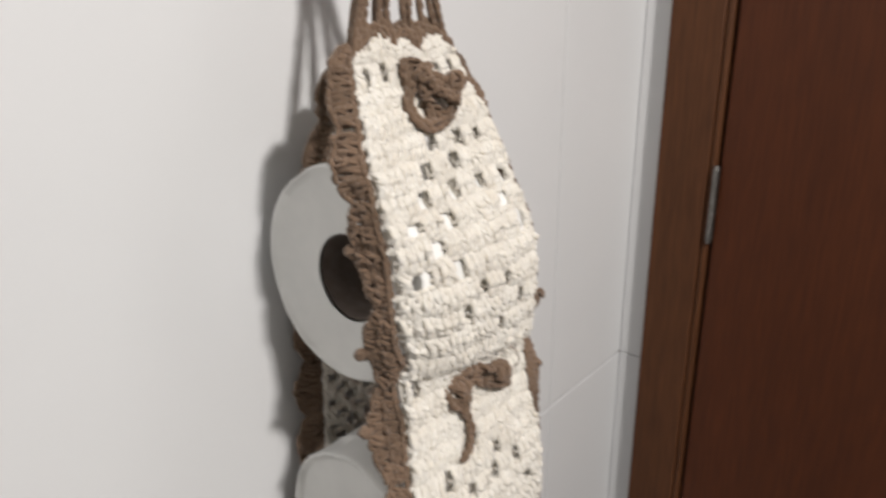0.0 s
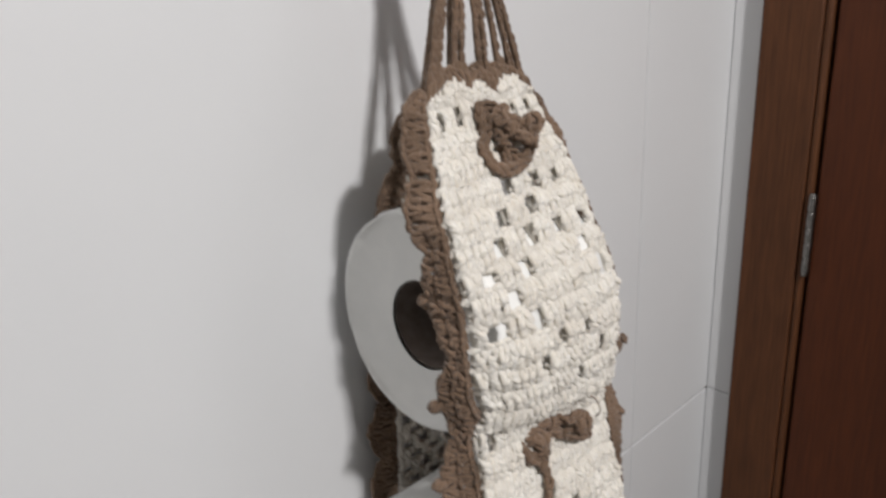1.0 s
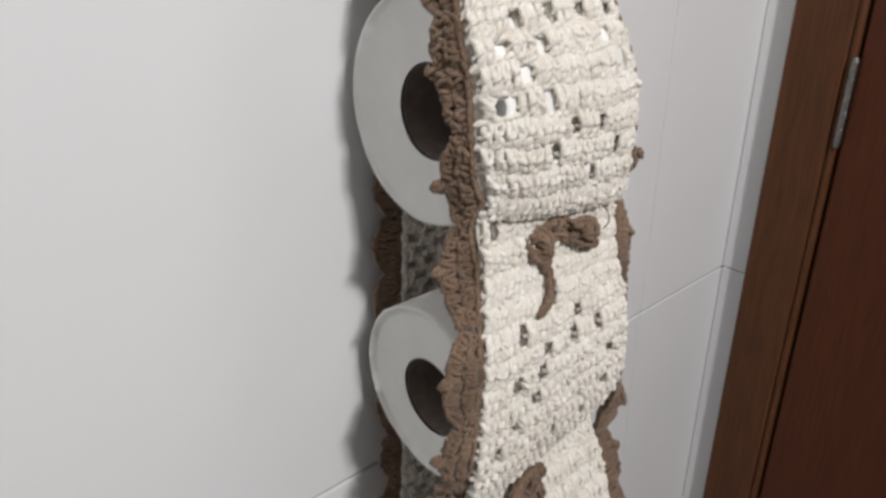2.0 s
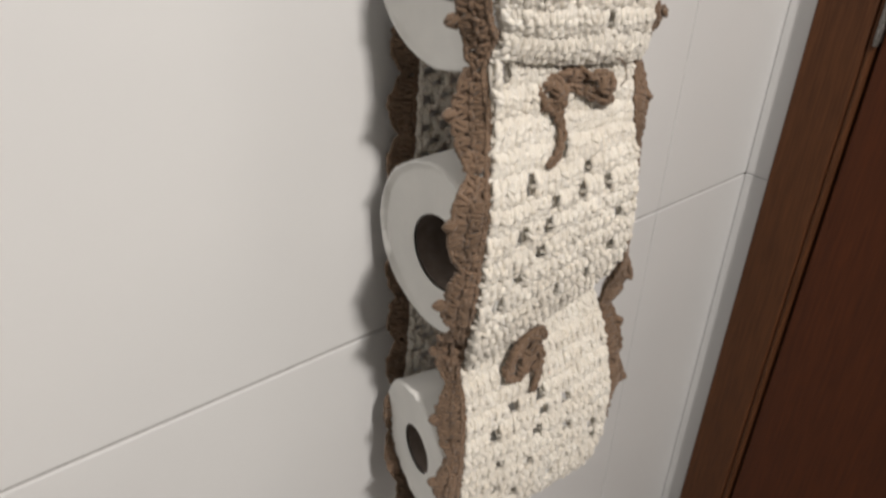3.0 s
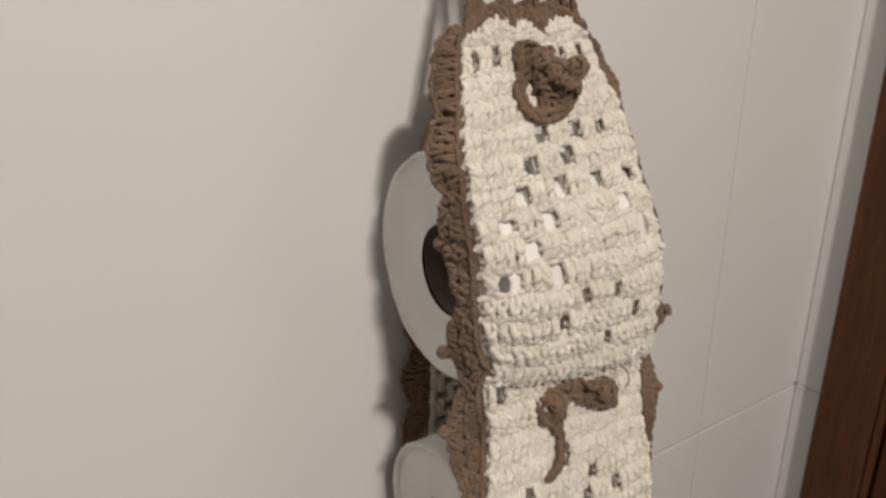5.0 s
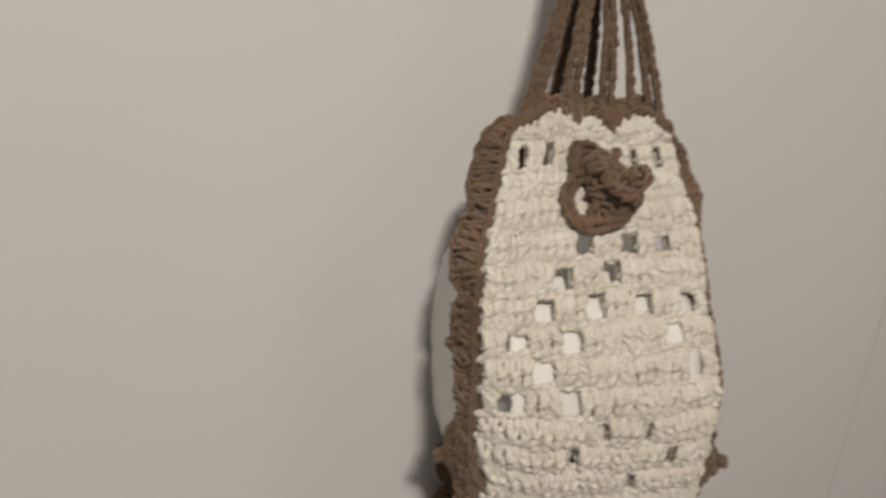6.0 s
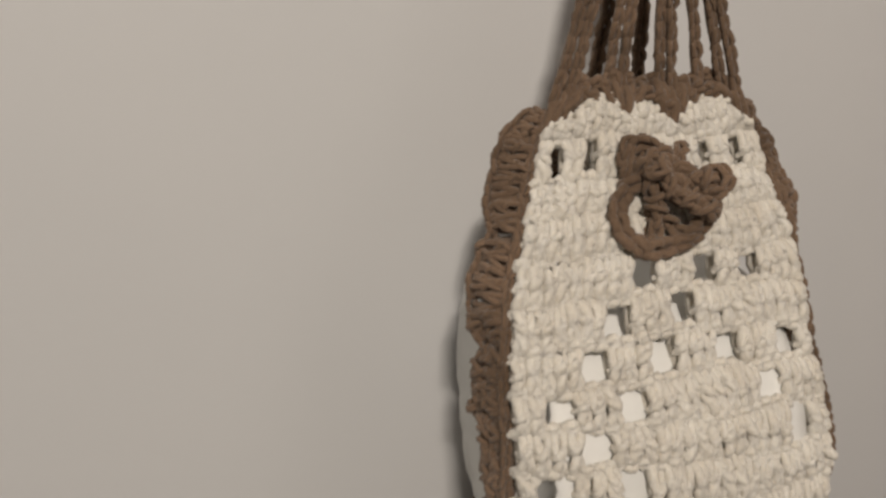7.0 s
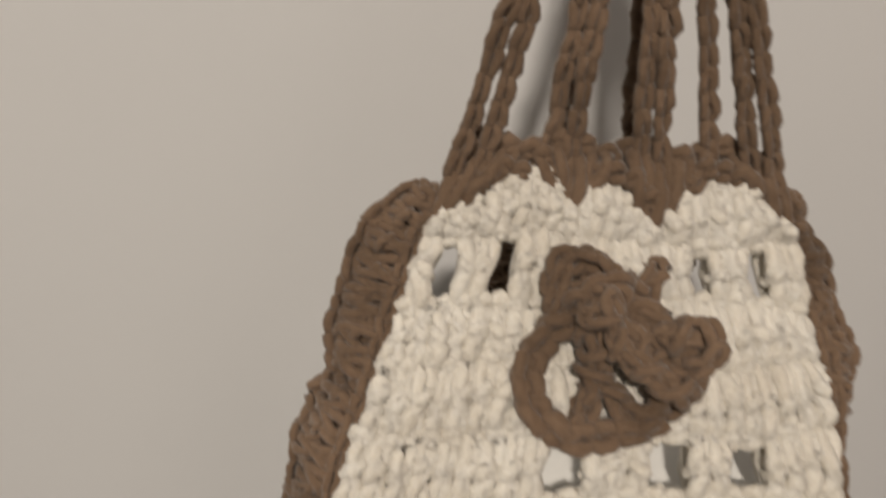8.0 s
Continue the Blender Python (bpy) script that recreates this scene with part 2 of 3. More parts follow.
# wall beside and above the door
DOOR_EDGE = -0.1035     # hinge side of the leaf
DOOR_W, DOOR_H = 0.70, 2.08
wall_east = tagged(part("wall_east", box((X_DOOR + 0.003, -0.080, 0), (X_DOOR + 0.12, 0.0, ROOM_Z)), GROUT), "narrow white tiled return beside the door", "wall", kind="structure")
bm = box((X_DOOR, -0.082, 0.9052), (X_DOOR + 0.0028, -0.0006, 1.505), 0.0008)
part("tile", bm, TILE, wall_east)
part("tile", box((X_DOOR, -0.082, 0.305), (X_DOOR + 0.0028, -0.0006, 0.9042), 0.0008), TILE, wall_east)
part("tile", box((X_DOOR, -0.082, 1.507), (X_DOOR + 0.0028, -0.0006, 2.105), 0.0008), TILE, wall_east)
part("wall_over_door", box((X_DOOR, ROOM_Y, DOOR_H + 0.05), (X_DOOR + 0.12, -0.0805, ROOM_Z)), TILE, wall_east)
part("wall_past_door", box((X_DOOR, ROOM_Y, 0), (X_DOOR + 0.12, DOOR_EDGE - DOOR_W - 0.04, DOOR_H + 0.05)), TILE, wall_east)

# tiles of the wall with the holder
for row, (z0, z1) in enumerate(((0.002, 0.3035), (0.3065, 0.9018), (0.9050, 1.5035), (1.5068, 2.1035), (2.1068, 2.498))):
    for x0, x1 in ((-1.25, -0.8255), (-0.824, 0.3752), (0.3764, X_DOOR + 0.002)):
        part("tile", box((x0, 0.0, z0), (x1, 0.009, z1), 0.0009), TILE, wall_north)
# door with its frame
X_TRIM = 0.532
frame_bm = box((X_TRIM, -0.0925, 0), (X_TRIM + 0.06, -0.034, DOOR_H + 0.03), 0.0025)
bead_bm = box((X_TRIM + 0.0005, -0.1000, 0), (X_TRIM + 0.05, -0.0932, DOOR_H), 0.003, None, 3)
door_frame = tagged(part("trim_door_frame", frame_bm, TRIM_WOOD), "varnished brown wooden door frame upright", "door frame", kind="structure")
part("edge_bead", bead_bm, TRIM_WOOD, door_frame, "rounded inner edge of the frame")
# dark strip added to draw the shade behind the gap
part("rebate", box((X_TRIM + 0.02, -0.112, 0), (X_TRIM + 0.06, -0.0995, DOOR_H)), SHADED_GAP, door_frame, "rebate behind the gap, its shade put into the colour")
far = DOOR_EDGE - DOOR_W
part("upright", box((X_TRIM, far - 0.07, 0), (X_TRIM + 0.06, far - 0.004, DOOR_H + 0.03), 0.0025), TRIM_WOOD, door_frame)
part("head", box((X_TRIM + 0.001, far - 0.07, DOOR_H + 0.004), (X_TRIM + 0.06, -0.0345, DOOR_H + 0.07), 0.0025), TRIM_WOOD, door_frame)

door = tagged(part("door_1", box((X_TRIM + 0.004, far, 0.008), (X_TRIM + 0.039, DOOR_EDGE, DOOR_H), 0.0025, None, 3), DOOR_WOOD),
              "closed flush door of varnished red-brown wood", "door", kind="structure")


def hinge(z0, z1):
    h = part("hinge", rod((X_TRIM - 0.0012, -0.1015, z0), (X_TRIM - 0.0012, -0.1015, z1), 0.0026, seg=16, edge=0.0006), STEEL, door, "steel butt hinge pin", True)
    n = 5
    d = (z1 - z0 - 0.006) / n
    for k in range(n):
        part("knuckle", rod((X_TRIM - 0.0012, -0.1015, z0 + 0.003 + k * d + 0.0006), (X_TRIM - 0.0012, -0.1015, z0 + 0.003 + (k + 1) * d - 0.0006), 0.0034, seg=18, edge=0.0005), STEEL, h)
    part("hinge_leaf", box((X_TRIM + 0.0005, -0.1030, z0 + 0.003), (X_TRIM + 0.03, -0.1012, z1 - 0.003)), STEEL, h)


for z in (0.20, 1.076, 1.86):
    hinge(z, z + 0.088)

# lamp under the ceiling that lights the room
lamp = tagged(empty("ceiling_light", (LAMP.x, LAMP.y, ROOM_Z)), "small round white ceiling lamp", "ceiling light")
part("housing", rod((LAMP.x, LAMP.y, ROOM_Z - 0.001), (LAMP.x, LAMP.y, LAMP.z + 0.03), 0.075, seg=40, edge=0.006), LAMP_WHITE, lamp, "", True)
part("stem", rod((LAMP.x, LAMP.y, LAMP.z + 0.03), (LAMP.x, LAMP.y, LAMP.z + 0.012), 0.05, seg=32), LAMP_WHITE, lamp, "", True)


# ---- toilet rolls ----
def toilet_roll(cy, cz, radius, x0, x1, core, label, seed, dy=0.0, yaw=0.0):
    rng = np.random.default_rng(seed)
    roll = tagged(empty("toilet_roll", ((x0 + x1) / 2, cy, cz)), label, "toilet roll", group="rolls in the holder")
    seg = 128
    ph = rng.uniform(0, 6, 6)
    prof = []
    w = x1 - x0
    for k in range(12):
        f = k / 11
        prof.append((core + (radius - 0.0035 - core) * f, x0 + 0.0012 * math.sin(3 * f + ph[0]) * f, 0.10 + 0.75 * f ** 5))
    prof += [(radius - 0.0018, x0 - 0.0013, 1.6), (radius - 0.0004, x0 - 0.0010, 1.6), (radius, x0 + 0.0015, 1.0), (radius, x0 + 0.006, 0.4)]
    for k in range(1, 9):
        prof.append((radius, x0 + 0.006 + (w - 0.012) * k / 8, 0.2))
    prof += [(radius - 0.001, x1, 0.4), (core, x1, 0.2)]
    bm = bmesh.new()
    rings = []
    for r, x, amp in prof:
        ring = []
        for s in range(seg):
            a = 2 * math.pi * s / seg
            rag = amp * (0.5 * math.sin(3 * a + ph[1]) + 0.35 * math.sin(7 * a + ph[2]) + 0.7 * noise.noise((9 * math.cos(a), 9 * math.sin(a), seed)) + 0.6 * noise.noise((24 * math.cos(a), 24 * math.sin(a), seed)))
            rr = r + (0.0006 * math.sin(2 * a + ph[3]) + 0.0010 * rag) * (r / radius) ** 2
            off = dy * max(0.0, 1 - (r - core) / (radius - core))
            ring.append(bm.verts.new((x + 0.0009 * rag * (1 if x < x0 + 0.01 else 0.1), cy + off + rr * math.cos(a), cz + rr * math.sin(a))))
        rings.append(ring)
    for a, b in zip(rings, rings[1:]):
        for s in range(seg):
            bm.faces.new((a[s], a[(s + 1) % seg], b[(s + 1) % seg], b[s]))
    bmesh.ops.recalc_face_normals(bm, faces=bm.faces[:])
    bm.transform(Matrix.Translation((-(x0 + x1) / 2, -cy, -cz)))
    body = part("paper", bm, PAPER, roll, "", True)
    body.matrix_parent_inverse = Matrix()
    # cardboard tube
    bm = bmesh.new()
    rings = []
    for r, x in ((core - 0.0002, x0 + 0.0015), (core - 0.0002, x1 - 0.001), (core - 0.0014, x1 - 0.001), (core - 0.0014, x0 + 0.0015)):
        rings.append([bm.verts.new((x - (x0 + x1) / 2, dy + r * math.cos(2 * math.pi * s / 64), r * math.sin(2 * math.pi * s / 64))) for s in range(64)])
    for a, b in zip(rings, rings[1:] + rings[:1]):
        for s in range(64):
            bm.faces.new((a[s], a[(s + 1) % 64], b[(s + 1) % 64], b[s]))
    bmesh.ops.recalc_face_normals(bm, faces=bm.faces[:])
    tube = part("cardboard_core", bm, CARD, roll, "grey-brown cardboard tube", True)
    tube.matrix_parent_inverse = Matrix()
    roll.matrix_world = roll.matrix_world @ pose(0, 0, 0, 0, 0, yaw)
    return roll


toilet_roll(-0.0755, 1.1890, 0.0618, 0.016, 0.106, 0.0250, "full white toilet roll in the top crochet pocket", 3, -0.006)
toilet_roll(-0.0765, 1.014, 0.0580, 0.014, 0.107, 0.0255, "full white toilet roll in the middle crochet pocket", 5, -0.004)
toilet_roll(-0.0805, 0.845, 0.0520, 0.004, 0.100, 0.0190, "full white toilet roll in the bottom crochet pocket", 8, 0.0, -11)

# ---- crocheted holder ----
holder = tagged(empty("toilet_roll_holder", (0.06, -0.01, 0.78)), "hanging cream crochet toilet roll holder with taupe scalloped edging", "toilet roll holder")

EDGE_Z = [0.75, 0.80, 0.86, 0.90, 0.93, 0.96, 1.00, 1.05, 1.08, 1.11, 1.15, 1.17, 1.20, 1.235, 1.257, 1.276, 1.297, 1.315, 1.34]
EDGE_L = [0.002, -0.001, -0.003, 0.000, 0.007, 0.011, -0.001, -0.004, 0.001, 0.010, 0.012, 0.004, 0.003, 0.003, 0.007, 0.014, 0.021, 0.029, 0.033]
EDGE_R = [0.126, 0.129, 0.130, 0.128, 0.128, 0.129, 0.124, 0.114, 0.113, 0.117, 0.119, 0.119, 0.119, 0.113, 0.112, 0.109, 0.103, 0.098, 0.094]
left_edge = lambda z: float(np.interp(z, EDGE_Z, EDGE_L))
right_edge = lambda z: float(np.interp(z, EDGE_Z, EDGE_R))


class Sheet:
    """A hanging strip: a side profile of (y, z), as wide as the edges at that height."""

    def __init__(self, profile, le, re, tilt=(0, 0), bow=0.0018, skew=(0, 0), curl=None):
        p = np.array(profile, float)
        q = np.vstack([2 * p[0] - p[1], p, 2 * p[-1] - p[-2]])
        out = []
        for k in range(1, len(q) - 2):
            a, b, c, d = q[k - 1:k + 3]
            t = np.linspace(0, 1, 16, endpoint=False)[:, None]
            out.append(0.5 * (2 * b + (c - a) * t + (2 * a - 5 * b + 4 * c - d) * t**2 + (3 * b - a - 3 * c + d) * t**3))
        self.p = np.vstack(out + [p[-1:]])
        self.d = np.concatenate([[0], np.cumsum(np.linalg.norm(np.diff(self.p, axis=0), axis=1))])
        self.length, self.le, self.re, self.tilt, self.bow, self.skew, self.curl = self.d[-1], le, re, tilt, bow, skew, curl

    def at(self, u, v, w=0.0):
        s = min(max(v, 0), self.length)
        y, z = np.interp(s, self.d, self.p[:, 0]), np.interp(s, self.d, self.p[:, 1])
        e = 0.004
        y0, z0 = np.interp(max(s - e, 0), self.d, self.p[:, 0]), np.interp(max(s - e, 0), self.d, self.p[:, 1])
        y1, z1 = np.interp(min(s + e, self.length), self.d, self.p[:, 0]), np.interp(min(s + e, self.length), self.d, self.p[:, 1])
        ty, tz = y1 - y0, z1 - z0
        n = math.hypot(ty, tz) + 1e-9
        ty, tz = ty / n, tz / n
        y, z = y + ty * (v - s), z + tz * (v - s)
        le, re = self.le(z), self.re(z)
        f = s / self.length
        z += (u - 0.5) * (self.tilt[0] * (1 - f) + self.tilt[1] * f)
        y -= (u - 0.5) * (self.skew[0] * (1 - f) + self.skew[1] * f)
        w -= self.bow * (2 * u - 1) ** 2
        if self.curl:
            w -= self.curl(z) * (1.0 if u < 0.5 else 0.6) * (2 * u - 1) ** 4
        return np.array((le + (re - le) * u, y + w * tz, z - w * ty))


def double_crochet(yarn, sh, u, du, v0, v1, lean, r):
    """One fat post: two twisted legs, the wrap across them and a filling strand behind."""
    h = v1 - v0
    sl = 0.14 * du * lean
    rng = yarn.rng
    P = lambda a, b, w: sh.at(a, b, w)
    J = r * 0.18
    k = 1 if rng.uniform() < 0.75 else -1
    g = rng.uniform(0.8, 1.2)
    mid = 0.50 + rng.uniform(-0.08, 0.08)
    yarn.strand([P(u - 0.20 * du - sl, v0 - 0.0006, -0.0004), P(u - 0.30 * du, v0 + 0.20 * h, 0.0024 * g), P(u - 0.20 * du * k, v0 + mid * h, 0.0026 * g), P(u + 0.22 * du * k, v0 + 0.80 * h, 0.0020), P(u + 0.06 * du + sl, v1 + 0.0010, -0.0016)], r, jitter=J)
    yarn.strand([P(u + 0.22 * du - sl, v0 - 0.0006, -0.0004), P(u + 0.30 * du, v0 + 0.22 * h, 0.0020 * g), P(u + 0.22 * du * k, v0 + mid * h, 0.0016), P(u - 0.22 * du * k, v0 + 0.78 * h, 0.0030 * g), P(u - 0.08 * du + sl, v1 + 0.0010, -0.0014)], r, jitter=J)
    yarn.strand([P(u - 0.42 * du * k, v0 + (mid + 0.14) * h, -0.0004), P(u - 0.06 * du * k, v0 + (mid + 0.02) * h, 0.0040 * g), P(u + 0.40 * du * k, v0 + (mid - 0.16) * h, 0.0004)], r * 0.9, jitter=J)
    yarn.strand([P(u, v1, -0.0024), P(u, v0, -0.0024)], r * 1.35, sides=6, step=0.004)


def links(yarn, sh, u, du, v, r, lift=0.0):
    """The two slanting strands that close the top of a stitch."""
    rng = yarn.rng
    P, J, g = (lambda a, b, w: sh.at(a, b, lift + w)), r * 0.18, rng.uniform(0.6, 1.4)
    yarn.strand([P(u - 0.60 * du, v + 0.0012, -0.0016), P(u - 0.06 * du, v - 0.0008, 0.0022 * g), P(u + 0.50 * du, v + 0.0006, -0.0012)], r * 0.92, jitter=J)
    yarn.strand([P(u - 0.52 * du, v + 0.0018, -0.0014), P(u + 0.12 * du, v + 0.0014, 0.0017 * g), P(u + 0.58 * du, v + 0.0002, -0.0014)], r * 0.88, jitter=J)


def fabric(sh, holes, columns, pitch, r, seed, peaks=None, gap=0.043, drift=0.0, slim=()):
    """Rows of double crochet; holes gives for a row the places of its open squares across the strip."""
    yarn = Yarn(seed)
    rows = max(1, round(sh.length / pitch))
    h = sh.length / rows
    ph = yarn.rng.uniform(0, 6, rows + 1)
    wob = lambda u, j: 0.0 if j in (0, rows) else 0.0010 * math.sin(7 * u + ph[j]) + 0.0007 * math.sin(19 * u + 2 * ph[j]) - drift * (u - 0.4) * math.sin(math.pi * j / rows)
    for j in range(rows):
        ends, a = [], 0.0
        for c in sorted(holes.get(j, ())):
            half = gap * (0.66 if j in slim else 1.0)
            ends.append((a, c - half))
            a = c + half
        ends.append((a, 1.0))
        top = lambda u: j * h + wob(u, j) + (peaks(u) if j == 0 and peaks else 0.0)
        for i in range(columns):
            u = (i + 0.5) / columns
            links(yarn, sh, u, 1.0 / columns, top(u), r)
        for a, b in ends:
            n = max(1, round((b - a) * columns))
            du = (b - a) / n
            for i in range(n):
                u = a + (i + 0.5) * du
                double_crochet(yarn, sh, u, du, top(u), (j + 1) * h + wob(u, j + 1), (1 if j % 2 else -1) + yarn.rng.normal(0, 0.5), r)
    for i in range(columns):
        links(yarn, sh, (i + 0.5) / columns, 1.0 / columns, sh.length, r)
    return yarn


def edging(sh, side, angle, length, v0, v1, seed, phase, knots=2.0, least=0.55, start=0.45, braided=False):
    """Taupe shell edging along one side of a sheet: fans of posts with a chained rim and a picot on each scallop."""
    yarn = Yarn(seed)
    u = 0.0 if side < 0 else 1.0
    picots = []
    n = int((v1 - v0) / 0.0030)
    rim, foot = [], []
    for k in range(n + 1):
        v = v0 + (v1 - v0) * k / n
        p = sh.at(u, v)
        q = sh.at(u, v + 0.002)
        t = (q - p) / np.linalg.norm(q - p)
        a = math.radians(angle(p[2]))
        out = np.array((side * math.cos(a), math.sin(a), 0.0))
        out -= t * (out @ t) * 0.7
        out /= np.linalg.norm(out)
        nor = np.cross(t, out) * side
        ph = phase(p[2]) % 1.0
        wave = abs(math.sin(math.pi * (ph + 0.5)))
        low = least if p[2] > 1.25 else max(0.42, least - 8 * (1.25 - p[2])) if braided else least
        L = length(p[2]) * (1 + 0.05 * yarn.rng.normal()) * (low + (1 - low) * wave ** 0.8) * min(1.0, start + (v - v0) / 0.022)
        fan = (ph + 0.5) % 1.0 - 0.5
        g = yarn.rng.uniform(-1, 1)
        base = p + t * fan * 0.004 + out * 0.0012
        tip = p + out * L
        tip = tip + t * 0.0007 * g + nor * 0.0006 * yarn.rng.normal()
        mid = base * 0.5 + tip * 0.5 + t * 0.0009 * g + nor * 0.0005 * yarn.rng.normal()
        slant = t * 0.0009 * yarn.rng.normal()
        yarn.strand([base - nor * 0.0014, tip - nor * 0.0014], 0.0024, sides=6, step=0.005)
        if p[2] > 1.248 or not braided:
            # a plain post: two strands side by side
            yarn.strand([base - nor * 0.0008, base * 0.6 + mid * 0.4 + nor * 0.0020, mid * 0.5 + tip * 0.5 + nor * 0.0022 + t * 0.0010 + slant, tip - nor * 0.0006 + t * 0.0012], 0.0011, jitter=0.0004)
            yarn.strand([base - nor * 0.0008 + t * 0.0018, base * 0.5 + mid * 0.5 + nor * 0.0022 + t * 0.0014 - slant, mid * 0.4 + tip * 0.6 + nor * 0.0018 - t * 0.0006, tip - nor * 0.0006 - t * 0.0008], 0.0011, jitter=0.0004)
            yarn.strand([mid - t * 0.0018 - nor * 0.0002, mid + nor * 0.0030 + out * 0.0014 * g, mid + t * 0.0020 + out * 0.0024 - nor * 0.0002], 0.0010, jitter=0.0004)
        else:
            # two tiers of stitches whose legs spread towards the rim
            for a, b in ((base, mid), (mid, tip)):
                w = nor * (0.0020 + 0.0006 * yarn.rng.normal())
                for sg in (-1, 1):
                    yarn.strand([a - nor * 0.0004, a * 0.5 + b * 0.5 + w + t * sg * 0.0009 + slant, b + w * 0.7 + t * sg * 0.0021, b + out * 0.0010 - nor * 0.0008 + t * sg * 0.0012], 0.00112, jitter=0.00045)
            yarn.strand([mid - t * 0.0022 + nor * 0.0006, mid + nor * 0.0032 + out * 0.0010 * g, mid + t * 0.0024 + out * 0.0008 + nor * 0.0006], 0.0011, jitter=0.0005)
        foot.append(p + out * 0.0016 + nor * 0.0012)
        rim.append(tip + out * 0.0004 + nor * 0.0006)
        if p[2] < knots and wave > 0.985 and (not picots or np.linalg.norm(picots[-1][0] - rim[-1]) > 0.03):
            picots.append((rim[-1] - out * 0.0018, out, t, nor))
    yarn.chain(rim, 0.0012, 0.0043, 1.0)
    yarn.chain(foot, 0.0011, 0.0040, 1.0)
    ob = tagged(yarn.make("scalloped_edging", BROWN_YARN, sh.ob, "taupe crocheted shell edging"), kind="stuff")
    for c, out, t, nor in picots:
        y2 = Yarn(seed + len(c))
        for q in range(4):
            e = 2 * math.pi * q / 4
            y2.strand([c + out * (0.0005 + 0.001 * q) - t * 0.0030 * math.cos(e), c + out * (0.0035 + 0.0012 * math.cos(e)) + nor * 0.0030 * math.cos(e) + t * 0.0034 * math.sin(e),
                       c + out * 0.0072 + t * 0.0012 * math.sin(e), c + out * 0.0030 - nor * 0.0025 * math.cos(e) + t * 0.0036 * math.cos(e)], 0.0015, jitter=0.0004)
        y2.make("picot", BROWN_YARN, ob)
    return ob


HOLES = {1: (0.08, 0.22, 0.72, 0.88), 4: (0.42, 0.63, 0.80), 5: (0.32, 0.54), 6: (0.24, 0.46, 0.68, 0.90), 7: (0.12, 0.34, 0.80),
         8: (0.22, 0.88), 9: (0.10, 0.32), 10: (0.45, 0.64), 11: (0.34, 0.78), 12: (0.60,)}
HOLES_LOW = {0: (0.06,), 3: (0.44,), 4: (0.22, 0.60), 5: (0.38, 0.56, 0.75), 6: (0.20, 0.36), 7: (0.32, 0.86), 8: (0.20,), 9: (0.10, 0.82), 10: (0.48, 0.68)}
HOLES_LAST = {3: (0.30, 0.48), 4: (0.18, 0.50, 0.66), 5: (0.46,), 6: (0.22, 0.68), 7: (0.42, 0.88), 8: (0.22, 0.90), 9: (0.34, 0.60), 11: (0.45, 0.72)}
PROFILES = [
    [(-0.081, 1.314), (-0.090, 1.293), (-0.1025, 1.271), (-0.1110, 1.256), (-0.1222, 1.236), (-0.1338, 1.214), (-0.1400, 1.188), (-0.1388, 1.167), (-0.1368, 1.152), (-0.1330, 1.139)],
    [(-0.1245, 1.1375), (-0.1272, 1.123), (-0.132, 1.102), (-0.142, 1.074), (-0.1435, 1.045), (-0.1395, 1.012), (-0.132, 0.988), (-0.1225, 0.969), (-0.1150, 0.959)],
    [(-0.1110, 0.9545), (-0.117, 0.944), (-0.128, 0.922), (-0.1355, 0.895), (-0.1365, 0.855), (-0.130, 0.813), (-0.106, 0.780), (-0.080, 0.767)],
]
curl = lambda z: float(np.interp(z, [1.12, 1.15, 1.19, 1.215, 1.245], [0.0, 0.008, 0.010, 0.006, 0.0]))
sheets = [Sheet(PROFILES[0], left_edge, right_edge, (0, -0.013), curl=curl), Sheet(PROFILES[1], left_edge, right_edge, (-0.015, 0.034), 0.0018, (0, 0.008)), Sheet(PROFILES[2], left_edge, right_edge, (0.016, 0), 0.0018, (0.008, 0.016))]
whole = Sheet(PROFILES[0][:-1] + [(-0.1268, 1.138)] + PROFILES[1][1:-1] + [(-0.1205, 0.957)] + PROFILES[2][1:], left_edge, right_edge, (0, 0), 0.0018, (0, 0.012), curl)
whole.ob = holder
zig = lambda u: float(np.interp(u, [0, 0.06, 0.25, 0.36, 0.45, 0.59, 0.72, 0.80, 0.93, 1.0], [0.012, 0.009, 0.0, 0.007, 0.001, 0.012, 0.003, 0.001, 0.005, 0.012]))
LABELS = ("cream crochet front pocket bulging over the top roll", "cream crochet front pocket over the middle roll", "cream crochet front pocket curling under the bottom roll")
for k, sh in enumerate(sheets):
    y = fabric(sh, (HOLES, HOLES_LOW, HOLES_LAST)[k], 24, 0.01364, 0.00168, 20 + k, zig if k == 0 else None, gap=(0.043, 0.031, 0.031)[k], slim=(1, 10, 11, 12), drift=(0.006, 0.0, 0.0)[k])
    sh.ob = y.make("front_pocket", WHITE_YARN, holder, LABELS[k])
    tagged(sh.ob, kind="stuff")

ANG_Z = [0.78, 0.90, 0.96, 1.015, 1.066, 1.11, 1.162, 1.213, 1.271, 1.296, 1.314]
L_ANG = [45, 42, 42, 28, 14, 45, 52, 80, 42, 8, 2]
L_LEN = [0.015, 0.016, 0.018, 0.018, 0.020, 0.018, 0.016, 0.0175, 0.0150, 0.0120, 0.011]
R_Z = [0.78, 0.86, 0.90, 0.98, 1.01, 1.06, 1.09, 1.15, 1.18, 1.235, 1.262, 1.276, 1.31]
R_LEN = [0.012, 0.016, 0.018, 0.017, 0.012, 0.012, 0.010, 0.011, 0.012, 0.010, 0.008, 0.0075, 0.005]
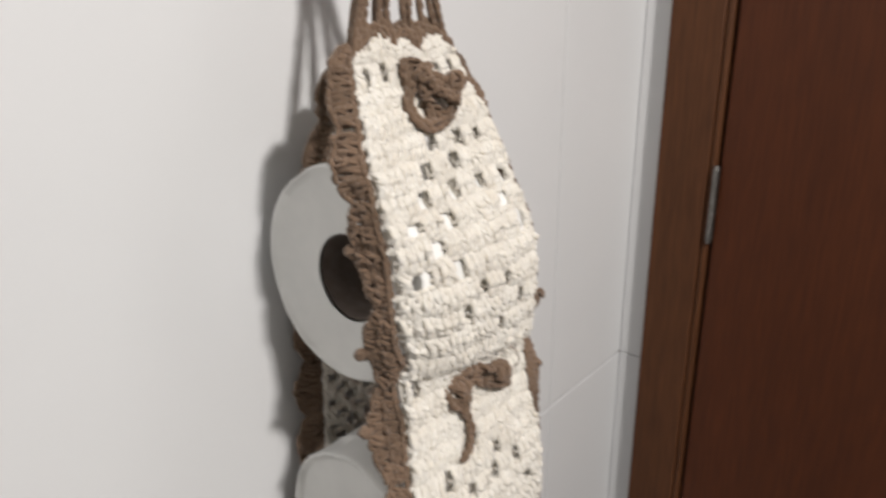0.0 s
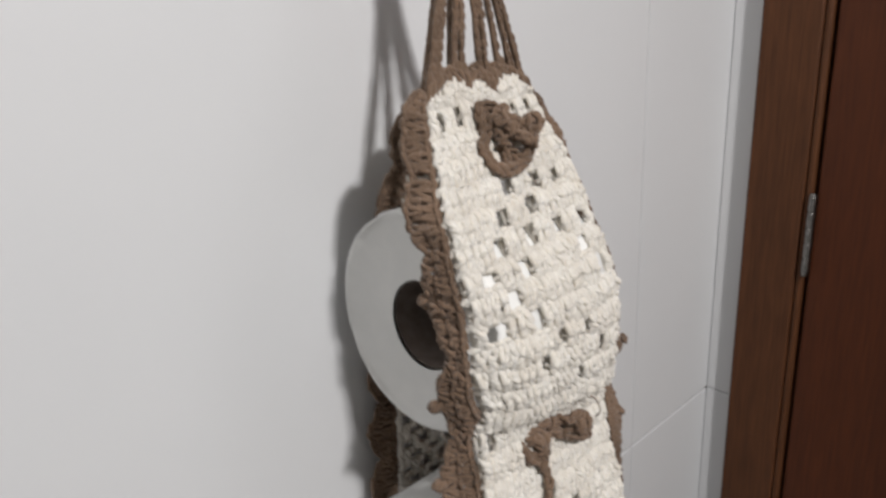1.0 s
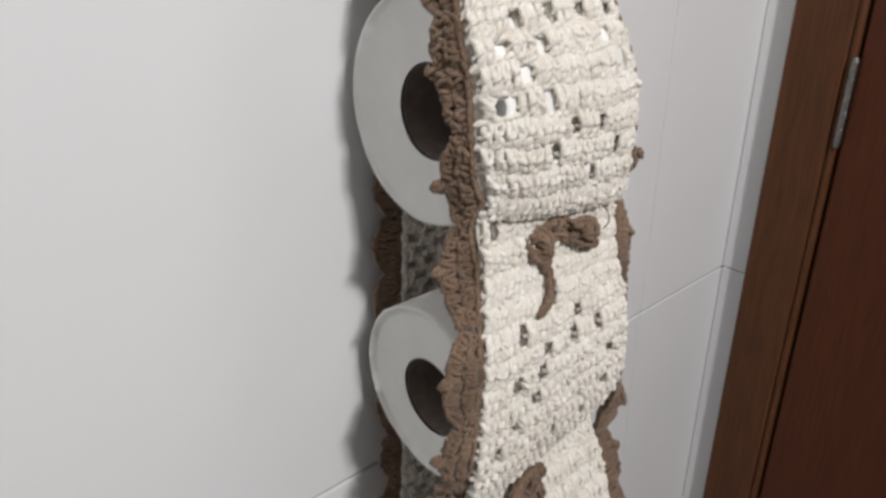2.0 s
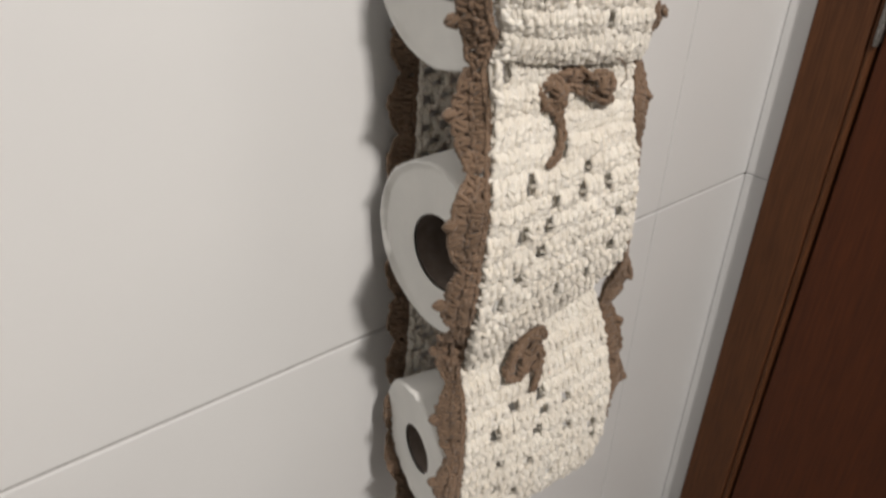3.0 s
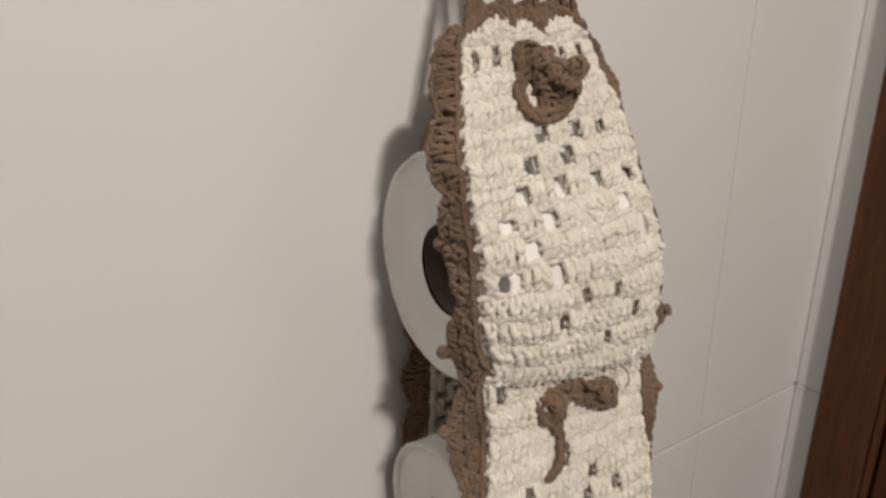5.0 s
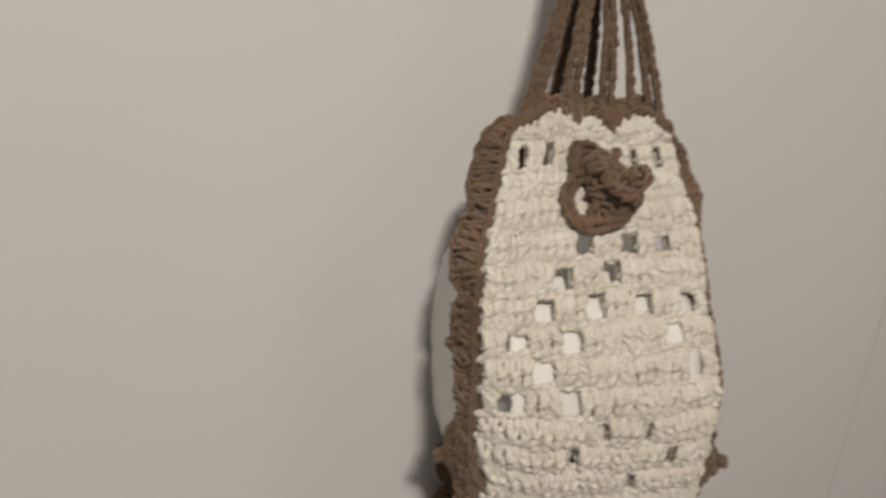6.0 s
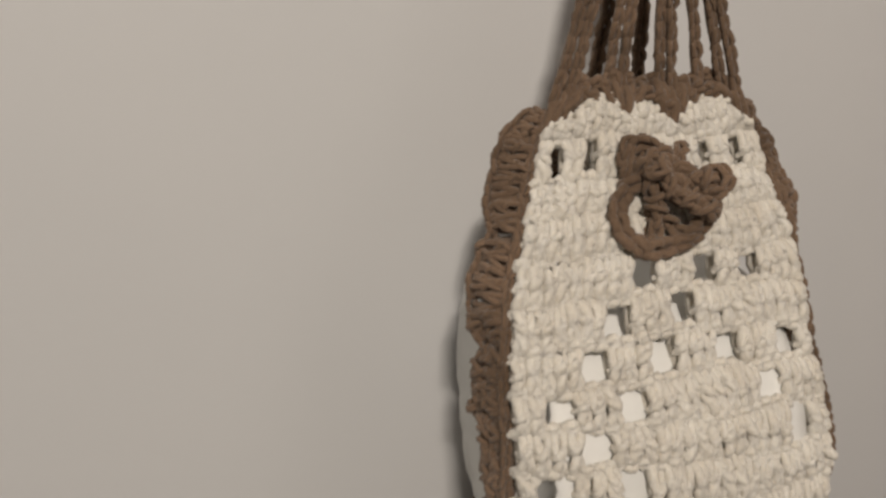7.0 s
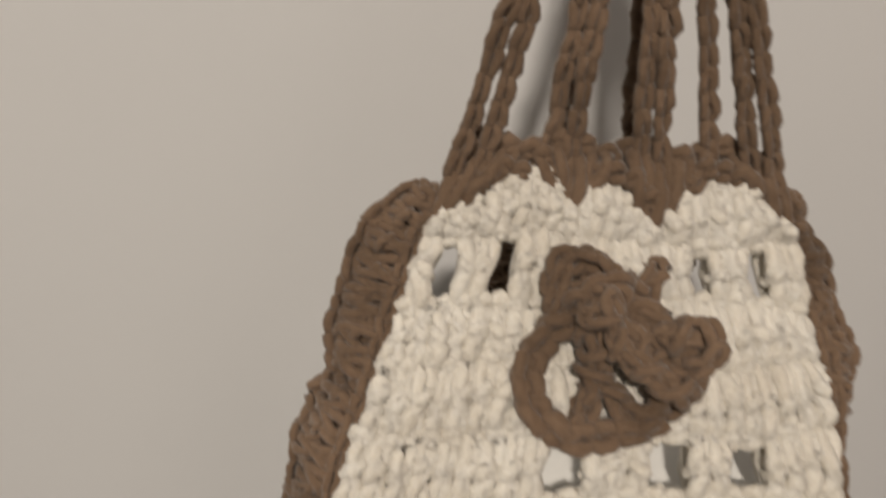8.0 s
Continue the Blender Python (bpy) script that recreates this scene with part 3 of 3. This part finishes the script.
R_ANG = [60, 30, -8, -8, 70, 105, 10, 5, 105, 115, 95, 18, 15]
l_ang, r_ang = (lambda z: float(np.interp(z, ANG_Z, L_ANG))), (lambda z: float(np.interp(z, R_Z, R_ANG)))
l_len = lambda z: float(np.interp(z, ANG_Z, L_LEN))
l_phase = lambda z: float(np.interp(z, [0.7135, 1.1885, 1.240, 1.273, 1.312], [-10.0, -0.5, 0.5, 1.5, 2.5]))
edging(whole, -1, l_ang, l_len, 0.005, whole.length - 0.045, 40, l_phase, knots=1.235, start=0.60, least=0.64, braided=True)
edging(whole, 1, r_ang, (lambda z: float(np.interp(z, R_Z, R_LEN))), 0.004, whole.length - 0.045, 50, (lambda z: (z - 1.2840) / 0.0443), knots=1.27)

# back strip against the tiles
BACK_Z = [0.76, 0.82, 0.90, 1.00, 1.10, 1.20, 1.30, 1.34]
BACK_L = [0.012, 0.019, 0.031, 0.041, 0.049, 0.055, 0.054, 0.056]
back = Sheet([(-0.046, 1.300), (-0.042, 1.286), (-0.028, 1.252), (-0.0095, 1.195), (-0.0105, 1.10), (-0.0135, 1.01), (-0.019, 0.95), (-0.0245, 0.86), (-0.032, 0.812), (-0.052, 0.776), (-0.078, 0.762)],
             lambda z: float(np.interp(z, BACK_Z, BACK_L)), lambda z: float(np.interp(z, [1.2, 1.3], [0.108, 0.088])), (0, 0), 0.0)
back_holes = {j: tuple(0.14 + 0.13 * (j % 2) + 0.27 * i for i in range(3)) for j in range(2, 60, 1)}
back.ob = fabric(back, back_holes, 10, 0.0098, 0.0017, 70, None, 0.090).make("back_strip", WHITE_YARN, holder, "cream openwork crochet strip behind the rolls")
edging(back, -1, (lambda z: 5), (lambda z: float(np.interp(z, [0.9, 1.0, 1.3], [0.014, 0.021, 0.015]))), 0.0, back.length, 71, (lambda z: (z - 1.205) / 0.040), knots=0.5, least=0.5)
edging(back, 1, (lambda z: 5), (lambda z: 0.010), 0.0, back.length, 72, (lambda z: (z - 1.19) / 0.040), knots=0.5)

# taupe band above the top pocket
band = Yarn(80)
top = sheets[0]
for i in range(26):
    u = (i + 0.5) / 26
    low = zig(u) + 0.002
    g = min((-0.02, 0.37, 0.60, 1.02), key=lambda c: abs(c - u))
    pull = 0.62 if i % 2 else 0.45
    band.strand([top.at(u * (1 - pull) + g * pull, low + 0.001 * (i % 3), 0.0008), top.at(u * 0.75 + g * 0.25, low * 0.5 - 0.002, 0.0022 + 0.0012 * (i % 2)), top.at(u, -0.0050, 0.0004)], 0.0015, jitter=0.0004)
    if i % 2:
        links(band, top, u, 1 / 13, -0.0055 - 0.0014 * math.sin(u * 25), 0.0016)
        band.strand([top.at(u - 0.035, low * 0.45, -0.0012), top.at(u, low * 0.45 - 0.001, -0.0004), top.at(u + 0.035, low * 0.45, -0.0012)], 0.0014, jitter=0.0005)
for i in range(18):
    u = (i + 0.5) / 18
    links(band, top, u, 1 / 18, zig(u) * 0.5 - 0.002 + 0.0014 * math.sin(9 * i), 0.0014, 0.0016)
tagged(band.make("top_band", BROWN_YARN, holder, "taupe crocheted band gathering the cords"), kind="stuff")

APEX = np.array((0.056, -0.075, 1.418))
CORDS = [(0.0245, -0.080, 1.312), (0.033, -0.078, 1.322), (0.047, -0.077, 1.326), (0.0515, -0.078, 1.326), (0.0665, -0.077, 1.326), (0.0708, -0.078, 1.326), (0.082, -0.077, 1.325), (0.092, -0.078, 1.320), (0.1005, -0.080, 1.310)]
for k, c in enumerate(CORDS):
    c = np.array(c)
    y = Yarn(90 + k)
    c = c - (0, 0.004, 0.007)
    y.chain([c - (0, -0.001, 0.003), c + (APEX - c) * 0.3 + (0, -0.001, 0), c + (APEX - c) * 0.65, APEX + (0.0012 * (k - 4), 0.0, 0.004)], 0.00112, 0.0050)
    y.make("hanging_cord", BROWN_YARN, holder)
for k, x in enumerate((0.056, 0.078)):
    c = np.array((x, -0.046, 1.299))
    y = Yarn(110 + k)
    y.chain([c, c + (APEX - c) * 0.5, APEX + (0.004 * k - 0.002, 0.004, 0.004)], 0.0015, 0.0056)
    y.make("hanging_cord", BROWN_YARN, holder, "taupe chain cord from the back strip")
loop = Yarn(120)
loop.chain([APEX + (-0.004, 0, 0.002), APEX + (-0.008, 0.002, 0.014), APEX + (0, 0.003, 0.024), APEX + (0.008, 0.002, 0.014), APEX + (0.004, 0, 0.002)], 0.0022, 0.006)
loop.make("hanging_loop", BROWN_YARN, holder)
hook = tagged(empty("wall_hook", (0.056, 0, 1.436)), "small steel hook in the tiled wall", "hook")
part("shank", rod((0.056, 0.003, 1.436), (0.056, -0.083, 1.436), 0.0022, seg=14), STEEL, hook, "", True)
part("tip", rod((0.056, -0.083, 1.4345), (0.056, -0.085, 1.449), 0.0022, seg=14), STEEL, hook, "", True)


# ---- taupe rosettes ----
def rosette(origin, slope, petals, tail, seed, wide=1.0, size=1.0, ring=None):
    """Looped cords sewn to the top of a pocket; local millimetres: right, up, out."""
    o = np.array(origin)
    c, s = math.cos(math.radians(slope)), math.sin(math.radians(slope))

    def place(p):
        a, b, w = (size * q / 1000 for q in p)
        a = a * wide if a > 0 else a
        return o + np.array((a, -w * c + b * s, b * c + w * s))

    body = Yarn(seed)
    body.chain([place(p) for p in petals[0]], 0.0019, 0.0050, 0.95)
    if tail:
        body.loops([place(p) for p in petals[0]], 0.0028, 0.0013, 0.005)
    ob = body.make("rosette", BROWN_YARN, holder, "taupe crocheted rosette of curled cords")
    tagged(ob, kind="stuff")
    for k, path in enumerate(petals[1:]):
        y = Yarn(seed + 1 + k)
        y.chain([place(p) for p in path], 0.0013, 0.0044, 1.1)
        y.loops([place(p) for p in path], 0.0037, 0.00115)
        y.make("petal", BROWN_YARN, ob)
    if ring:
        y = Yarn(seed + 20)
        y.chain([place(p) for p in ring], 0.0012, 0.0042, 1.0)
        y.make("curl", BROWN_YARN, ob, "open curl at the end of a cord")
    if tail:
        y = Yarn(seed + 9)
        y.chain([place(p) for p in tail], 0.00145, 0.0048, 1.0)
        y.make("tail", BROWN_YARN, ob, "dangling taupe yarn tail")
    return ob


rosette((0.0595, -0.0975, 1.2825), 29, [
    [(-8, 5, 6), (-15, 3, 4), (-19, -5, 4), (-18, -14, 4), (-12, -20, 4), (-4, -20.5, 5), (5, -19, 6), (13, -16, 7), (18, -11, 9), (20, -6, 11)],
    [(-6, 6, 7), (-4, 0, 8), (-4.5, -8, 7), (-6, -15, 5), (-9, -19, 5)],
    [(-13, 7, 5), (-13, 15, 7), (-7, 20, 8), (-1, 17, 9), (0, 11, 11), (-7, 7, 10)],
    [(-10, 8, 9), (-6, 12, 12), (-2, 10, 14), (-3, 6, 14), (-7, 7, 13)],
    [(-6, 9, 10), (0, 4, 12), (7, 0, 13), (13, -4, 13), (18, -9, 11)],
    [(-2, 3, 12), (2, -3, 13), (9, -6, 15), (15, -8, 14), (19, -8, 12)],
    [(4, 7, 10), (10, 5, 12), (15, 0, 13), (18, -5, 13), (15, -8, 13), (11, -4, 14)],
    [(8, 6, 11), (12, 3, 13), (16, 0, 15), (17, -1, 16), (16, 3, 17), (12, 3, 15)],
    [(-5, -5, 5), (-1, -9, 6), (3, -14, 6), (9, -17, 6)],
    [(2, 14, 4), (7, 12, 5), (11, 14, 5), (13, 17, 4)],
], None, 130, 0.82, 0.87, [(11, -2, 13), (15, -4, 16), (20, -3, 20), (22, 1, 21), (20, 5, 20), (15, 5, 17), (12, 2, 15)])
rosette((0.060, -0.124, 1.117), 24, [
    [(-14, 12, 6), (-20, 6, 6), (-19, -3, 8), (-12, -6, 9), (-7, 0, 10), (-10, 8, 10), (-16, 9, 9)],
    [(-17, 8, 8), (-13, 2, 12), (-12, -6, 11), (-14, -11, 9)],
    [(-14, 9, 9), (-5, 11, 11), (4, 9, 13), (12, 6, 15), (19, 6, 17), (24, 2, 18), (22, -3, 17), (17, -2, 16), (17, 3, 18)],
    [(-7, 6, 8), (4, 2, 10), (12, -2, 12), (22, -7, 12), (28, -8, 11)],
], [(-12, -5, 9), (-11, -12, 8), (-12, -20, 8), (-16, -29, 7), (-23, -33, 5)], 150)
rosette((0.053, -0.117, 0.945), 22, [
    [(-16, -10, 7), (-13, -2, 9), (-7, 5, 11), (2, 10, 13), (11, 12, 14), (13, 5, 14)],
    [(-18, -6, 6), (-17, -14, 7), (-11, -16, 8), (-6, -10, 11), (0, -4, 13), (7, 2, 13)],
    [(-9, 2, 8), (-3, -1, 11), (4, 3, 14), (10, 7, 14)],
    [(3, 4, 12), (8, -2, 14), (6, -9, 14), (1, -12, 12)],
], [(6, -8, 13), (5, -15, 12), (2, -22, 10), (0, -28, 8)], 170)

thread = Yarn(190)
thread.strand([(0.088, -0.1300, 1.1370), (0.092, -0.1385, 1.1345), (0.0955, -0.1400, 1.1260), (0.0965, -0.1360, 1.1190)], 0.00045, ply=0.1)
thread.make("loose_thread", BROWN_YARN, holder, "thin loose end of taupe yarn")
